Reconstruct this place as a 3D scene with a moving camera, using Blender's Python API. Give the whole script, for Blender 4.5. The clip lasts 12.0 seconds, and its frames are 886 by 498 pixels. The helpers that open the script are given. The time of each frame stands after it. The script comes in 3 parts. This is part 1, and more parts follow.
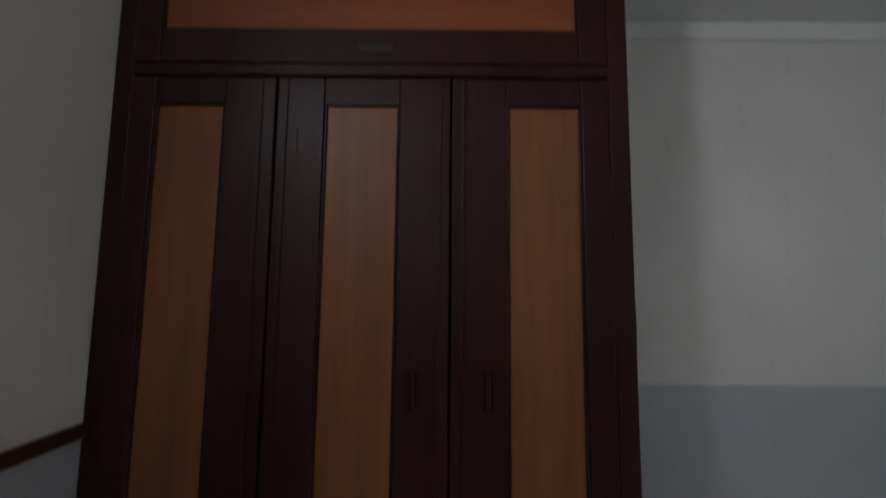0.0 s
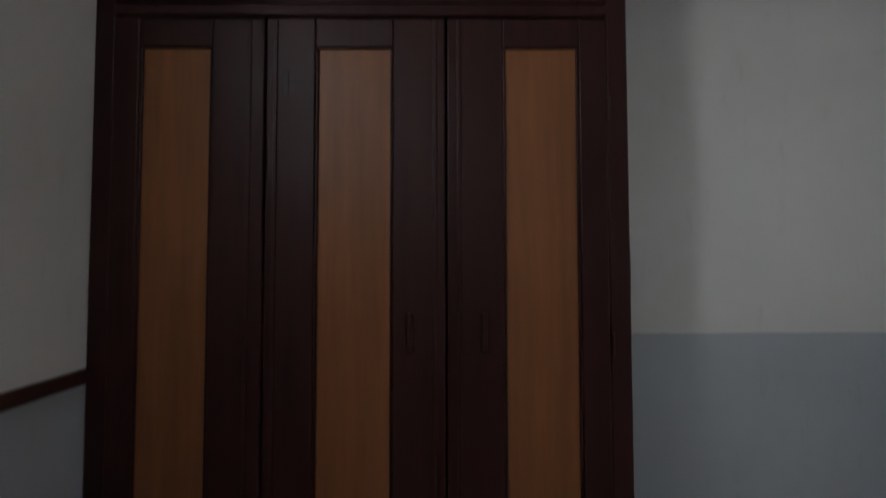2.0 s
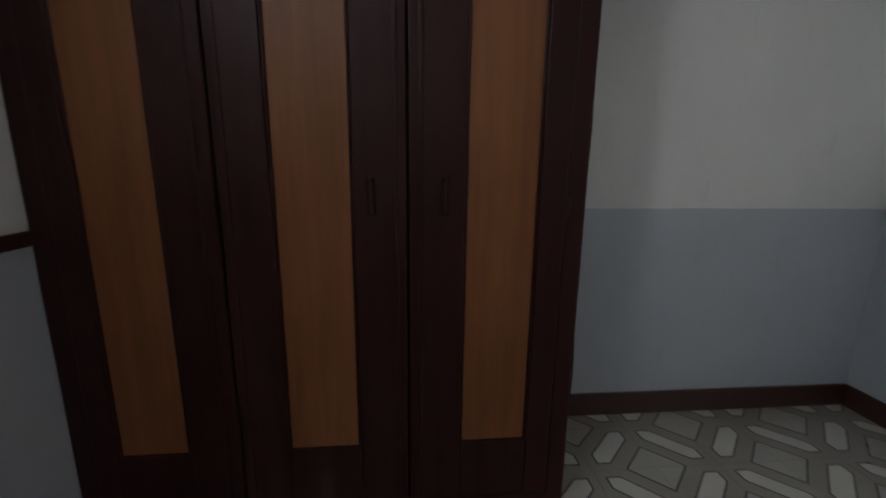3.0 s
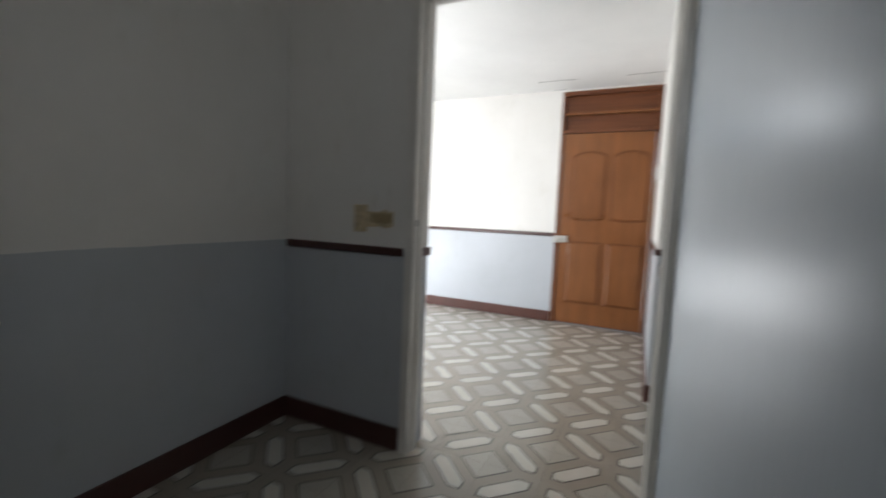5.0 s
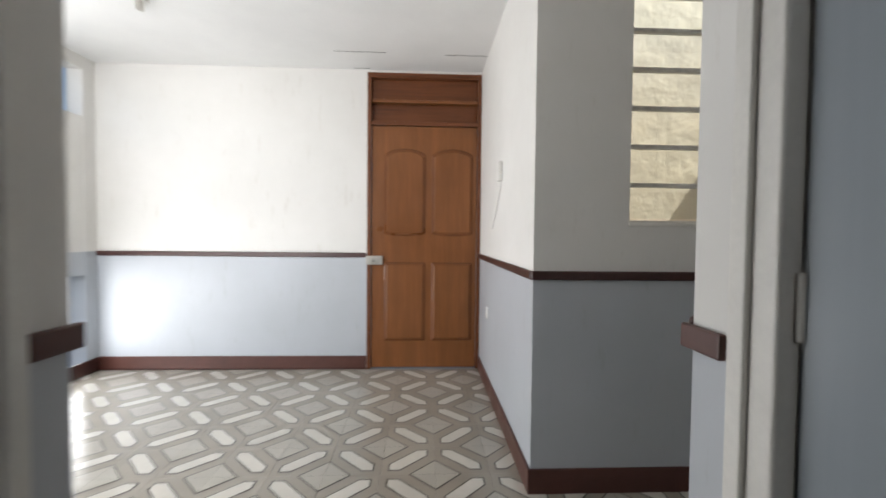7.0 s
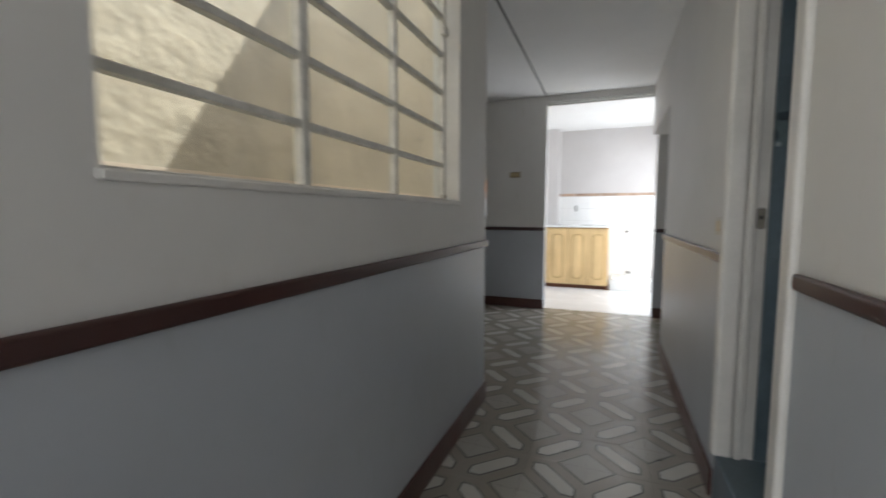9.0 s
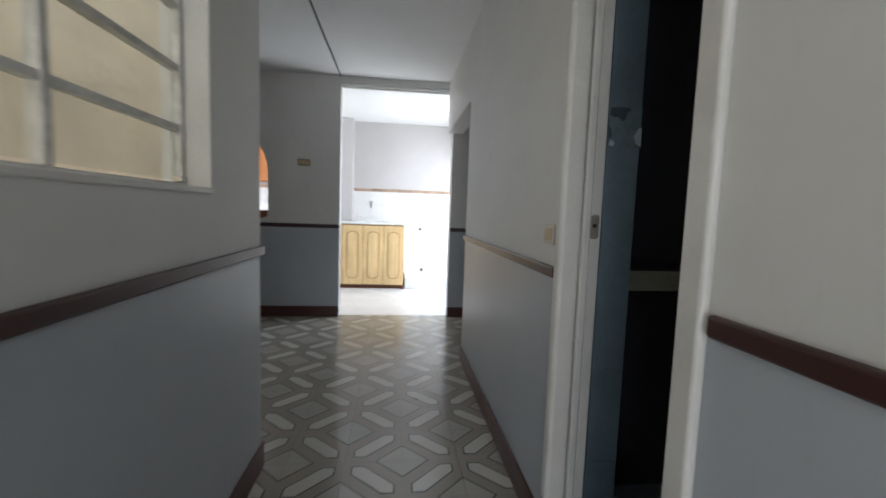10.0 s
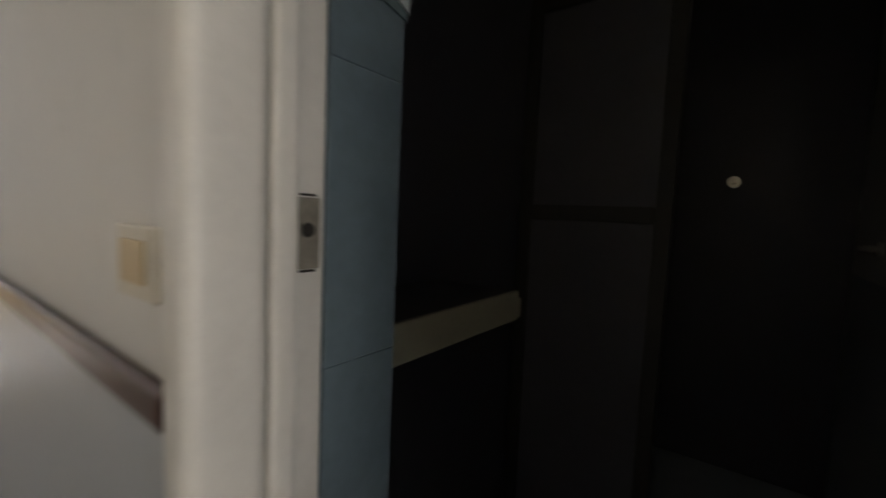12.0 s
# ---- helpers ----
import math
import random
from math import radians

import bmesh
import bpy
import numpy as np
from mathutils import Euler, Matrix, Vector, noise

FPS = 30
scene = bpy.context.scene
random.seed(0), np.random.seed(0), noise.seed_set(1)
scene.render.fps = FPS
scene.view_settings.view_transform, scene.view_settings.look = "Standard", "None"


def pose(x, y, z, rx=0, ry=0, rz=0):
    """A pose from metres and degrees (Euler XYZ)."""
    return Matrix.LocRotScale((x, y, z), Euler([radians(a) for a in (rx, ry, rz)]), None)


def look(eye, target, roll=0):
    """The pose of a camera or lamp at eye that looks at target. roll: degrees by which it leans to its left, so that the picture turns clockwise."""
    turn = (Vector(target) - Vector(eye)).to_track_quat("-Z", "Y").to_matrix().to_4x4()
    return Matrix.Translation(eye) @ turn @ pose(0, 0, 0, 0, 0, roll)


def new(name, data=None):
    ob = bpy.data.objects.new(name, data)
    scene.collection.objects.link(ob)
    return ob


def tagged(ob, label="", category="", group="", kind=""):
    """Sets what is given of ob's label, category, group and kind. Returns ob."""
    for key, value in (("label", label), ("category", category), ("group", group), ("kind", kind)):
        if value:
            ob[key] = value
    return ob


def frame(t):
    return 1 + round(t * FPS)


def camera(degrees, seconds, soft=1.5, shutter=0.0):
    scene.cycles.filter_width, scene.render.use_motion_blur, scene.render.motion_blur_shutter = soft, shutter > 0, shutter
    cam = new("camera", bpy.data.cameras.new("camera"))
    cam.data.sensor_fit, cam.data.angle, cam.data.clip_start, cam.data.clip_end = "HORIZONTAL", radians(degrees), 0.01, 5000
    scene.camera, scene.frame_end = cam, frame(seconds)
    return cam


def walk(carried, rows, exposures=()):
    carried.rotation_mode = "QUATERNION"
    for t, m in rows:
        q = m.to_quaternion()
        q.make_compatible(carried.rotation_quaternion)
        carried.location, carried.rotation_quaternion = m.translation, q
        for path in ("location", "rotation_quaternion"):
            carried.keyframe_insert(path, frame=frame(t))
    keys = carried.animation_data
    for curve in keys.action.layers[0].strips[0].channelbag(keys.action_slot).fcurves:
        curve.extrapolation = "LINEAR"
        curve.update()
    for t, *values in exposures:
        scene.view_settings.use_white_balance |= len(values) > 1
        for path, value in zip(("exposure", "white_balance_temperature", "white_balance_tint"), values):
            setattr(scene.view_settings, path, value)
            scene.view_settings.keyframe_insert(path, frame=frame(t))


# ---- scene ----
cam = camera(93.2, 12.0, soft=1.6, shutter=0.5)
# ---- camera: seconds, eye, a point looked at, roll ----
PATH = [
    (0, (1.555, -2.346, 1.346), (-0.435, -2.355, 1.545), 0.6),
    (0.5, (1.563, -2.335, 1.423), (-0.353, -2.339, 1.997), 0.9),
    (0.8, (1.582, -2.336, 1.456), (-0.308, -2.328, 2.11), 0.5),
    (1, (1.585, -2.336, 1.462), (-0.301, -2.323, 2.129), 0.2),
    (1.5, (1.577, -2.355, 1.382), (-0.383, -2.309, 1.775), -0.3),
    (2, (1.552, -2.349, 1.267), (-0.447, -2.334, 1.34), -0.1),
    (2.5, (1.554, -2.343, 1.172), (-0.428, -2.346, 0.911), 0.6),
    (4.3, (1.612, -2.16, 1.22), (-0.034, -1.123, 0.77), 2.2),
    (4.5, (1.623, -2.059, 1.186), (0.125, -0.776, 0.856), 2.9),
    (5, (1.57, -1.835, 1.164), (0.72, -0.033, 0.99), 2.4),
    (5.5, (1.397, -1.591, 1.151), (1.055, 0.378, 1.083), 1.7),
    (6, (1.311, -1.314, 1.14), (1.084, 0.672, 1.066), 0.6),
    (6.5, (1.237, -1.024, 1.156), (1.108, 0.971, 1.093), 0.6),
    (6.7, (1.187, -0.891, 1.15), (1.128, 1.107, 1.087), 0.5),
    (8.3, (1.371, 0.098, 1.121), (2.651, 1.631, 1.009), 0.4),
    (8.5, (1.439, 0.225, 1.139), (2.936, 1.545, 1.01), -0.2),
    (9, (1.7, 0.424, 1.139), (3.554, 1.154, 0.976), 0.1),
    (9.5, (1.96, 0.492, 1.142), (3.938, 0.733, 0.974), 1.9),
    (10, (2.277, 0.539, 1.157), (4.257, 0.311, 0.983), 2.0),
    (10.5, (2.571, 0.449, 1.157), (4.536, 0.115, 0.989), 2.1),
    (11, (2.844, 0.364, 1.146), (4.688, -0.394, 0.984), 2.4),
    (11.5, (3.071, 0.304, 1.146), (4.611, -0.964, 1.007), 2.5),
    (11.8, (3.162, 0.221, 1.150), (4.491, -1.267, 1.018), 2.7),
    (12, (3.213, 0.157, 1.152), (4.386, -1.456, 0.988), 2.5),
]
EXPOSURES = [(0, 1.32, 6000, 8), (2.7, 1.32, 6000, 8), (4.3, 1.1, 6400, 10), (4.6, 0.88, 6500, 9), (5.2, 0.42, 6250, 8), (5.6, 0.40, 6250, 8), (6.7, 0.3, 6450, 9),
             (8.3, 0.2, 6050, 8), (8.6, 0.2, 6050, 8), (9.0, 0.22, 6250, 9), (9.5, 0.26, 5750, 8), (10.5, 0.32, 6250, 9), (11, 0.28, 6250, 10), (11.5, 0.15, 6300, 10), (11.8, 0.45, 6700, 11), (12, 0.55, 6900, 11)]
walk(cam, [(t, look(eye, target, roll)) for t, eye, target, roll in PATH], EXPOSURES)

# ---- light ----
SUN = Vector((1.0, -0.5, 1.53)).normalized()          # towards the sun
world = bpy.data.worlds.new("sky")
scene.world = world
world.use_nodes = True
wn = world.node_tree
sky = wn.nodes.new("ShaderNodeTexSky")
sky.sky_type, sky.sun_disc = "NISHITA", False
sky.sun_elevation = math.asin(SUN.z)
sky.sun_rotation = math.atan2(SUN.x, SUN.y)
wn.links.new(sky.outputs[0], wn.nodes["Background"].inputs[0])
wn.nodes["Background"].inputs[1].default_value = 0.15
sun = new("sun", bpy.data.lights.new("sun", "SUN"))
sun.data.energy, sun.data.angle, sun.data.color = 5.0, radians(0.5), (1.0, 0.95, 0.87)
sun.matrix_world = look(SUN * 20, (0, 0, 0))


def opening_lamp(name, place, target, wide, high, watts, tint):
    """An area lamp standing in for the sky's light in an opening."""
    ob = new(name, bpy.data.lights.new(name, "AREA"))
    ob.data.shape, ob.data.size, ob.data.size_y, ob.data.energy, ob.data.color = "RECTANGLE", wide, high, watts, tint
    ob.matrix_world = look(place, target)
    return ob


H = 2.52
DAY = (0.985, 0.975, 0.975)
opening_lamp("opening_lamp", (-1.53, 1.50, 2.24), (0, 1.50, 2.14), 0.9, 0.34, 9, DAY)
# added low lamp, unseen: brightens the floor and the open door's lower half
opening_lamp("opening_lamp", (-1.53, 1.43, 0.41), (0, 1.4, 0.42), 2.55, 0.74, 32, DAY)
# added lamp in an unseen south opening: brightens the window wall
opening_lamp("opening_lamp", (-0.90, -0.08, 1.55), (-0.4, 2, 1.45), 0.95, 1.15, 34, DAY)
# lamp added over the light well to strengthen the sky's light there
opening_lamp("well_fill_lamp", (2.92, 1.78, 3.45), (2.92, 1.79, 0), 2.1, 1.0, 12, (1.0, 0.97, 0.93))
opening_lamp("opening_lamp", (2.0, -3.40, 2.26), (1.98, -2, 2.16), 0.4, 0.4, 6.2, (1.0, 0.985, 0.975))
# lamp in an assumed, unseen south opening, for the bright kitchen floor
opening_lamp("opening_lamp", (8.0, -0.76, 1.2), (8.0, 0.8, 0.7), 1.55, 2.1, 46, (0.97, 0.98, 1.0))
# lamp in an unseen north opening, added for more kitchen light
opening_lamp("opening_lamp", (8.0, 3.62, 1.5), (8.0, 2, 1.3), 1.6, 1.2, 30, (0.97, 0.98, 1.0))

# ---- materials ----


def material(name):
    m = bpy.data.materials.new(name)
    m.use_nodes = True
    nt = m.node_tree
    return m, nt, nt.nodes["Principled BSDF"]


def link_position(nt, scale=(1, 1, 1)):
    geo = nt.nodes.new("ShaderNodeNewGeometry")
    mp = nt.nodes.new("ShaderNodeMapping")
    mp.inputs["Scale"].default_value = scale
    nt.links.new(geo.outputs["Position"], mp.inputs["Vector"])
    return mp.outputs["Vector"]


def noise_node(nt, vec, scale, detail=4, rough=0.6):
    n = nt.nodes.new("ShaderNodeTexNoise")
    n.inputs["Scale"].default_value, n.inputs["Detail"].default_value, n.inputs["Roughness"].default_value = scale, detail, rough
    nt.links.new(vec, n.inputs["Vector"])
    return n.outputs["Fac"]


def ramp(nt, fac, stops):
    r = nt.nodes.new("ShaderNodeValToRGB")
    while len(r.color_ramp.elements) < len(stops):
        r.color_ramp.elements.new(0.5)
    for e, (p, c) in zip(r.color_ramp.elements, stops):
        e.position, e.color = p, (*c, 1)
    nt.links.new(fac, r.inputs[0])
    return r.outputs[0]


def mix_rgb(nt, a, b, fac, kind="MIX"):
    m = nt.nodes.new("ShaderNodeMix")
    m.data_type, m.blend_type = "RGBA", kind
    for sock, v in ((m.inputs[0], fac), (m.inputs[6], a), (m.inputs[7], b)):
        if hasattr(v, "links"):
            nt.links.new(v, sock)
        else:
            sock.default_value = v if isinstance(v, (int, float)) else (*v, 1)
    return m.outputs[2]


def add_bump(nt, bsdf, fac, strength, distance):
    b = nt.nodes.new("ShaderNodeBump")
    b.inputs["Strength"].default_value, b.inputs["Distance"].default_value = strength, distance
    nt.links.new(fac, b.inputs["Height"])
    nt.links.new(b.outputs[0], bsdf.inputs["Normal"])


def shade(c, k):
    return tuple(min(1, v * k) for v in c)


def plain(name, color, rough=0.5, vary=0.12, coarse=3.0, fine=60.0, bump=0.15, distance=0.002, metal=0.0, stretch=(1, 1, 1), rough_vary=0.1, per_object=0.0):
    """Colour and gloss that vary at two scales, with fine relief."""
    m, nt, p = material(name)
    vec = link_position(nt, stretch)
    big, small = noise_node(nt, vec, coarse), noise_node(nt, vec, fine, 3)
    col = ramp(nt, big, [(0.3, shade(color, 1 - vary)), (0.7, shade(color, 1 + vary))])
    col = mix_rgb(nt, col, ramp(nt, small, [(0.35, (1 - vary,) * 3), (0.65, (1, 1, 1))]), 0.5, "MULTIPLY")
    if per_object:
        info = nt.nodes.new("ShaderNodeObjectInfo")
        col = mix_rgb(nt, col, ramp(nt, info.outputs["Random"], [(0, (1 - per_object,) * 3), (1, (1, 1, 1))]), 1.0, "MULTIPLY")
    nt.links.new(col, p.inputs["Base Color"])
    r = ramp(nt, big, [(0.3, (max(0.02, rough - rough_vary),) * 3), (0.7, (min(1, rough + rough_vary),) * 3)])
    nt.links.new(r, p.inputs["Roughness"])
    p.inputs["Metallic"].default_value = metal
    if bump:
        add_bump(nt, p, small, bump, distance)
    return m


def two_tone(name, upper, lower, split):
    """White distemper over a painted grey-blue dado, both rolled on by hand."""
    m, nt, p = material(name)
    vec = link_position(nt)
    sep = nt.nodes.new("ShaderNodeSeparateXYZ")
    nt.links.new(vec, sep.inputs[0])
    wob = noise_node(nt, vec, 9, 3)
    addn = nt.nodes.new("ShaderNodeMath")
    addn.operation = "MULTIPLY_ADD"
    nt.links.new(wob, addn.inputs[0])
    addn.inputs[1].default_value = 0.014
    nt.links.new(sep.outputs[2], addn.inputs[2])
    cut = nt.nodes.new("ShaderNodeMath")
    cut.operation = "GREATER_THAN"
    nt.links.new(addn.outputs[0], cut.inputs[0])
    cut.inputs[1].default_value = split + 0.007
    big, small = noise_node(nt, vec, 1.3), noise_node(nt, vec, 140, 2)
    scuff = noise_node(nt, link_position(nt, (6, 6, 1.5)), 3.0, 6, 0.7)
    col = mix_rgb(nt, lower, upper, cut.outputs[0])
    col = mix_rgb(nt, col, ramp(nt, big, [(0.3, (0.9, 0.9, 0.89)), (0.7, (1, 1, 1))]), 1.0, "MULTIPLY")
    col = mix_rgb(nt, col, ramp(nt, scuff, [(0.28, (0.86, 0.84, 0.8)), (0.42, (1, 1, 1))]), 0.6, "MULTIPLY")
    nt.links.new(col, p.inputs["Base Color"])
    nt.links.new(mix_rgb(nt, (0.38,) * 3, (0.6,) * 3, cut.outputs[0]), p.inputs["Roughness"])
    add_bump(nt, p, small, 0.18, 0.0015)
    return m


def wood(name, color, rough, along=2, dark=0.65, fine=1.0):
    """Varnished wood with its grain along one axis."""
    m, nt, p = material(name)
    s = [26.0 * fine] * 3
    s[along] = 1.6
    vec = link_position(nt, s)
    grain = noise_node(nt, vec, 1.0, 6, 0.65)
    patch = noise_node(nt, link_position(nt), 2.2, 3)
    col = ramp(nt, grain, [(0.3, shade(color, dark)), (0.5, color), (0.75, shade(color, 1.25))])
    col = mix_rgb(nt, col, ramp(nt, patch, [(0.3, (0.82, 0.8, 0.78)), (0.7, (1, 1, 1))]), 1.0, "MULTIPLY")
    nt.links.new(col, p.inputs["Base Color"])
    nt.links.new(ramp(nt, patch, [(0.3, (rough * 0.8,) * 3), (0.7, (min(1, rough * 1.25),) * 3)]), p.inputs["Roughness"])
    p.inputs["Specular IOR Level"].default_value = 0.35
    add_bump(nt, p, grain, 0.12, 0.001)
    return m


def gloss_leaf():
    """Brushed grey-blue gloss paint on a slightly wavy board."""
    m, nt, p = material("grey_blue_gloss_paint")
    wave = noise_node(nt, link_position(nt, (1, 1, 0.7)), 2.6, 0, 0.4)
    brush = noise_node(nt, link_position(nt, (90, 90, 3)), 1.0, 3)
    col = ramp(nt, brush, [(0.3, (0.315, 0.36, 0.40)), (0.7, (0.33, 0.375, 0.415))])
    nt.links.new(col, p.inputs["Base Color"])
    nt.links.new(ramp(nt, brush, [(0.3, (0.47,) * 3), (0.7, (0.50,) * 3)]), p.inputs["Roughness"])
    p.inputs["IOR"].default_value = 1.65
    p.inputs["Coat Weight"].default_value = 0.7
    p.inputs["Coat Roughness"].default_value = 0.24
    add_bump(nt, p, wave, 0.6, 0.03)
    return m


UPPER, LOWER = (0.74, 0.725, 0.70), (0.465, 0.49, 0.525)
M_WALL = two_tone("wall_paint", UPPER, LOWER, 0.985)
M_CEIL = plain("ceiling_paint", (0.78, 0.78, 0.77), 0.7, 0.05, 1.2, 120, 0.15)
M_WHITE = plain("white_enamel", (0.70, 0.68, 0.64), 0.38, 0.08, 5, 90, 0.1)
M_RAIL = plain("brown_enamel", (0.050, 0.016, 0.012), 0.36, 0.12, 4, 60, 0.05, rough_vary=0.03)
M_RAIL.node_tree.nodes["Principled BSDF"].inputs["IOR"].default_value = 1.6
M_BASE = plain("brown_skirting_paint", (0.082, 0.030, 0.022), 0.38, 0.2, 4, 60, 0.1)
M_LEAF = gloss_leaf()
M_WDARK = wood("dark_stained_wood", (0.036, 0.0095, 0.0085), 0.42)
M_WDARK.node_tree.nodes["Principled BSDF"].inputs["Specular IOR Level"].default_value = 0.24
M_WPANEL = wood("orange_brown_veneer", (0.23, 0.086, 0.030), 0.45, 2, 0.82)
M_WPANEL_H = wood("orange_brown_veneer_across", (0.26, 0.075, 0.025), 0.42, 1, 0.75)
M_DOOR = wood("varnished_door_wood", (0.205, 0.078, 0.026), 0.34, 2, 0.88, 0.7)
M_DOOR_MID = wood("varnished_moulding_wood", (0.155, 0.056, 0.019), 0.32, 2, 0.88, 0.7)
M_DOOR_DK = wood("varnished_transom_wood", (0.15, 0.05, 0.018), 0.4, 0)
M_KCAB = wood("pale_yellow_wood", (0.76, 0.55, 0.28), 0.45, 2, 0.85)
# darker copy of the cabinet wood: paints the shade of gaps and grooves
M_KCAB_SHADE = wood("shaded_cabinet_wood", (0.50, 0.32, 0.14), 0.5, 2, 0.85)
M_SILL = wood("brown_sill_wood", (0.33, 0.13, 0.06), 0.45, 1)
M_KORANGE = wood("orange_cabinet_wood", (0.55, 0.21, 0.06), 0.45, 2, 0.85)
M_COUNTER = plain("white_counter", (0.78, 0.78, 0.76), 0.25, 0.05)
M_KWALL = plain("kitchen_wall_paint", (0.52, 0.50, 0.49), 0.55, 0.05, 2, 100)
M_KTILE = plain("kitchen_white_tile", (0.80, 0.80, 0.79), 0.18, 0.03, 3, 40, 0.03, per_object=0.05)
M_BORDER = plain("border_tile", (0.48, 0.34, 0.25), 0.3, 0.3, 14, 60, per_object=0.2)
M_PLASTER = plain("rough_yellow_plaster", (0.78, 0.69, 0.55), 0.85, 0.2, 1.7, 6, 0.6, 0.03)
M_STEEL = plain("window_bar_paint", (0.68, 0.66, 0.61), 0.5, 0.16, 22, 70, 0.3)
M_METAL = plain("dull_metal", (0.5, 0.48, 0.44), 0.35, 0.15, 20, 80, 0.05, metal=1.0)
M_HOLE = plain("dark_recess", (0.02, 0.018, 0.016), 0.6, 0.1)
M_PLATE = plain("aged_plastic", (0.55, 0.43, 0.25), 0.45, 0.12, 25, 90, 0.08)
M_PLATE_CREAM = plain("cream_plastic", (0.62, 0.58, 0.49), 0.4, 0.1, 25, 90, 0.06)
M_PLATE_BR = plain("brown_tape", (0.33, 0.26, 0.145), 0.55, 0.2, 25, 90, 0.15)
M_MORTAR = plain("teal_grey_mortar", (0.115, 0.165, 0.185), 0.7, 0.2, 30, 120, 0.4)
M_PLATE_OLD = plain("dirty_plastic", (0.55, 0.45, 0.29), 0.5, 0.3, 30, 90, 0.12)
M_PLATE_DULL = plain("worn_plate_paint", (0.24, 0.22, 0.185), 0.5, 0.25, 40, 90, 0.2)
M_PLATE_W = plain("white_plastic", (0.72, 0.71, 0.68), 0.4, 0.05)
M_BTILE = plain("blue_bath_tile", (0.122, 0.168, 0.202), 0.4, 0.2, 4, 50, 0.06, per_object=0.1)
# near-black base colour stands in for the unlit bathroom's shade
M_BSHADE = plain("shaded_bath_wall", (0.058, 0.058, 0.070), 0.5, 0.15, 4, 50, 0.1)
M_PIT = plain("dark_mortar_pit", (0.042, 0.060, 0.075), 0.8, 0.2, 30, 120, 0.4)
M_CHIP = plain("pale_tile_body", (0.36, 0.42, 0.44), 0.7, 0.15, 20, 90, 0.2)
M_CREAM = plain("cream_ledge", (0.27, 0.26, 0.20), 0.45, 0.1, 6, 60)
M_BFLOOR = plain("bath_floor", (0.30, 0.34, 0.38), 0.4, 0.12, 4, 50)
M_GROUT = plain("grout", (0.29, 0.27, 0.24), 0.8, 0.15, 6, 80)
M_TILE = plain("tile_grey_glaze", (0.325, 0.297, 0.252), 0.2, 0.08, 3, 70, 0.05, per_object=0.07, rough_vary=0.06)
M_TILE_W = plain("tile_white_glaze", (0.56, 0.53, 0.475), 0.19, 0.06, 4, 70, 0.05, per_object=0.05, rough_vary=0.06)
M_TILE_D = plain("tile_pale_glaze", (0.41, 0.385, 0.335), 0.2, 0.06, 3, 70, 0.05, per_object=0.06, rough_vary=0.06)
M_TILE_L = plain("tile_dark_line", (0.045, 0.035, 0.028), 0.35, 0.2, 20, 90, 0.05)
for m in (M_TILE, M_TILE_W, M_TILE_D):
    m.node_tree.nodes["Principled BSDF"].inputs["IOR"].default_value = 1.6
M_ROOF = plain("roof_concrete", (0.36, 0.35, 0.33), 0.85, 0.15, 2, 30, 0.3)


def glass_material():
    m, nt, p = material("window_glass")
    nt.nodes.remove(p)
    out = nt.nodes["Material Output"]
    clear, gloss = nt.nodes.new("ShaderNodeBsdfTransparent"), nt.nodes.new("ShaderNodeBsdfGlossy")
    clear.inputs[0].default_value = (0.93, 0.95, 0.93, 1)
    gloss.inputs["Roughness"].default_value = 0.03
    mx = nt.nodes.new("ShaderNodeMixShader")
    mx.inputs[0].default_value = 0.05
    nt.links.new(clear.outputs[0], mx.inputs[1])
    nt.links.new(gloss.outputs[0], mx.inputs[2])
    nt.links.new(mx.outputs[0], out.inputs["Surface"])
    return m


M_GLASS = glass_material()

# ---- building blocks ----


def box(bm, x0, y0, z0, x1, y1, z1):
    bmesh.ops.create_cube(bm, size=1, matrix=Matrix.Translation(((x0 + x1) / 2, (y0 + y1) / 2, (z0 + z1) / 2)) @ Matrix.Diagonal((x1 - x0, y1 - y0, z1 - z0, 1)))


def rounded(x0, y0, z0, x1, y1, z1, r=0.003, seg=2):
    bm = bmesh.new()
    box(bm, x0, y0, z0, x1, y1, z1)
    bmesh.ops.bevel(bm, geom=list(bm.edges), offset=r, segments=seg, affect="EDGES", profile=0.5)
    return bm


def square(*v):
    bm = bmesh.new()
    box(bm, *v)
    return bm


def tube(a, b, r, seg=14):
    bm = bmesh.new()
    a, b = Vector(a), Vector(b)
    m = Matrix.Translation((a + b) / 2) @ (b - a).to_track_quat("Z", "Y").to_matrix().to_4x4()
    bmesh.ops.create_cone(bm, cap_ends=True, segments=seg, radius1=r, radius2=r, depth=(b - a).length, matrix=m)
    return bm


def prism(points, axis, lo, hi):
    """A flat outline in the two other axes, in order, drawn out along axis from lo to hi."""
    bm = bmesh.new()

    def at(p, d):
        q = list(p)
        q.insert(axis, d)
        return bm.verts.new(q)
    one, two = [at(p, lo) for p in points], [at(p, hi) for p in points]
    bm.faces.new(one), bm.faces.new(two)
    for i in range(len(points)):
        j = (i + 1) % len(points)
        bm.faces.new((one[i], one[j], two[j], two[i]))
    bmesh.ops.recalc_face_normals(bm, faces=bm.faces)
    return bm


def mesh_of(name, bm, mat):
    me = bpy.data.meshes.new(name)
    bm.to_mesh(me)
    bm.free()
    me.materials.append(mat)
    return me


def part(name, bm, mat, parent, label=""):
    ob = new(name, mesh_of(name, bm, mat))
    ob.parent = parent
    if label:
        ob["label"] = label
    return ob


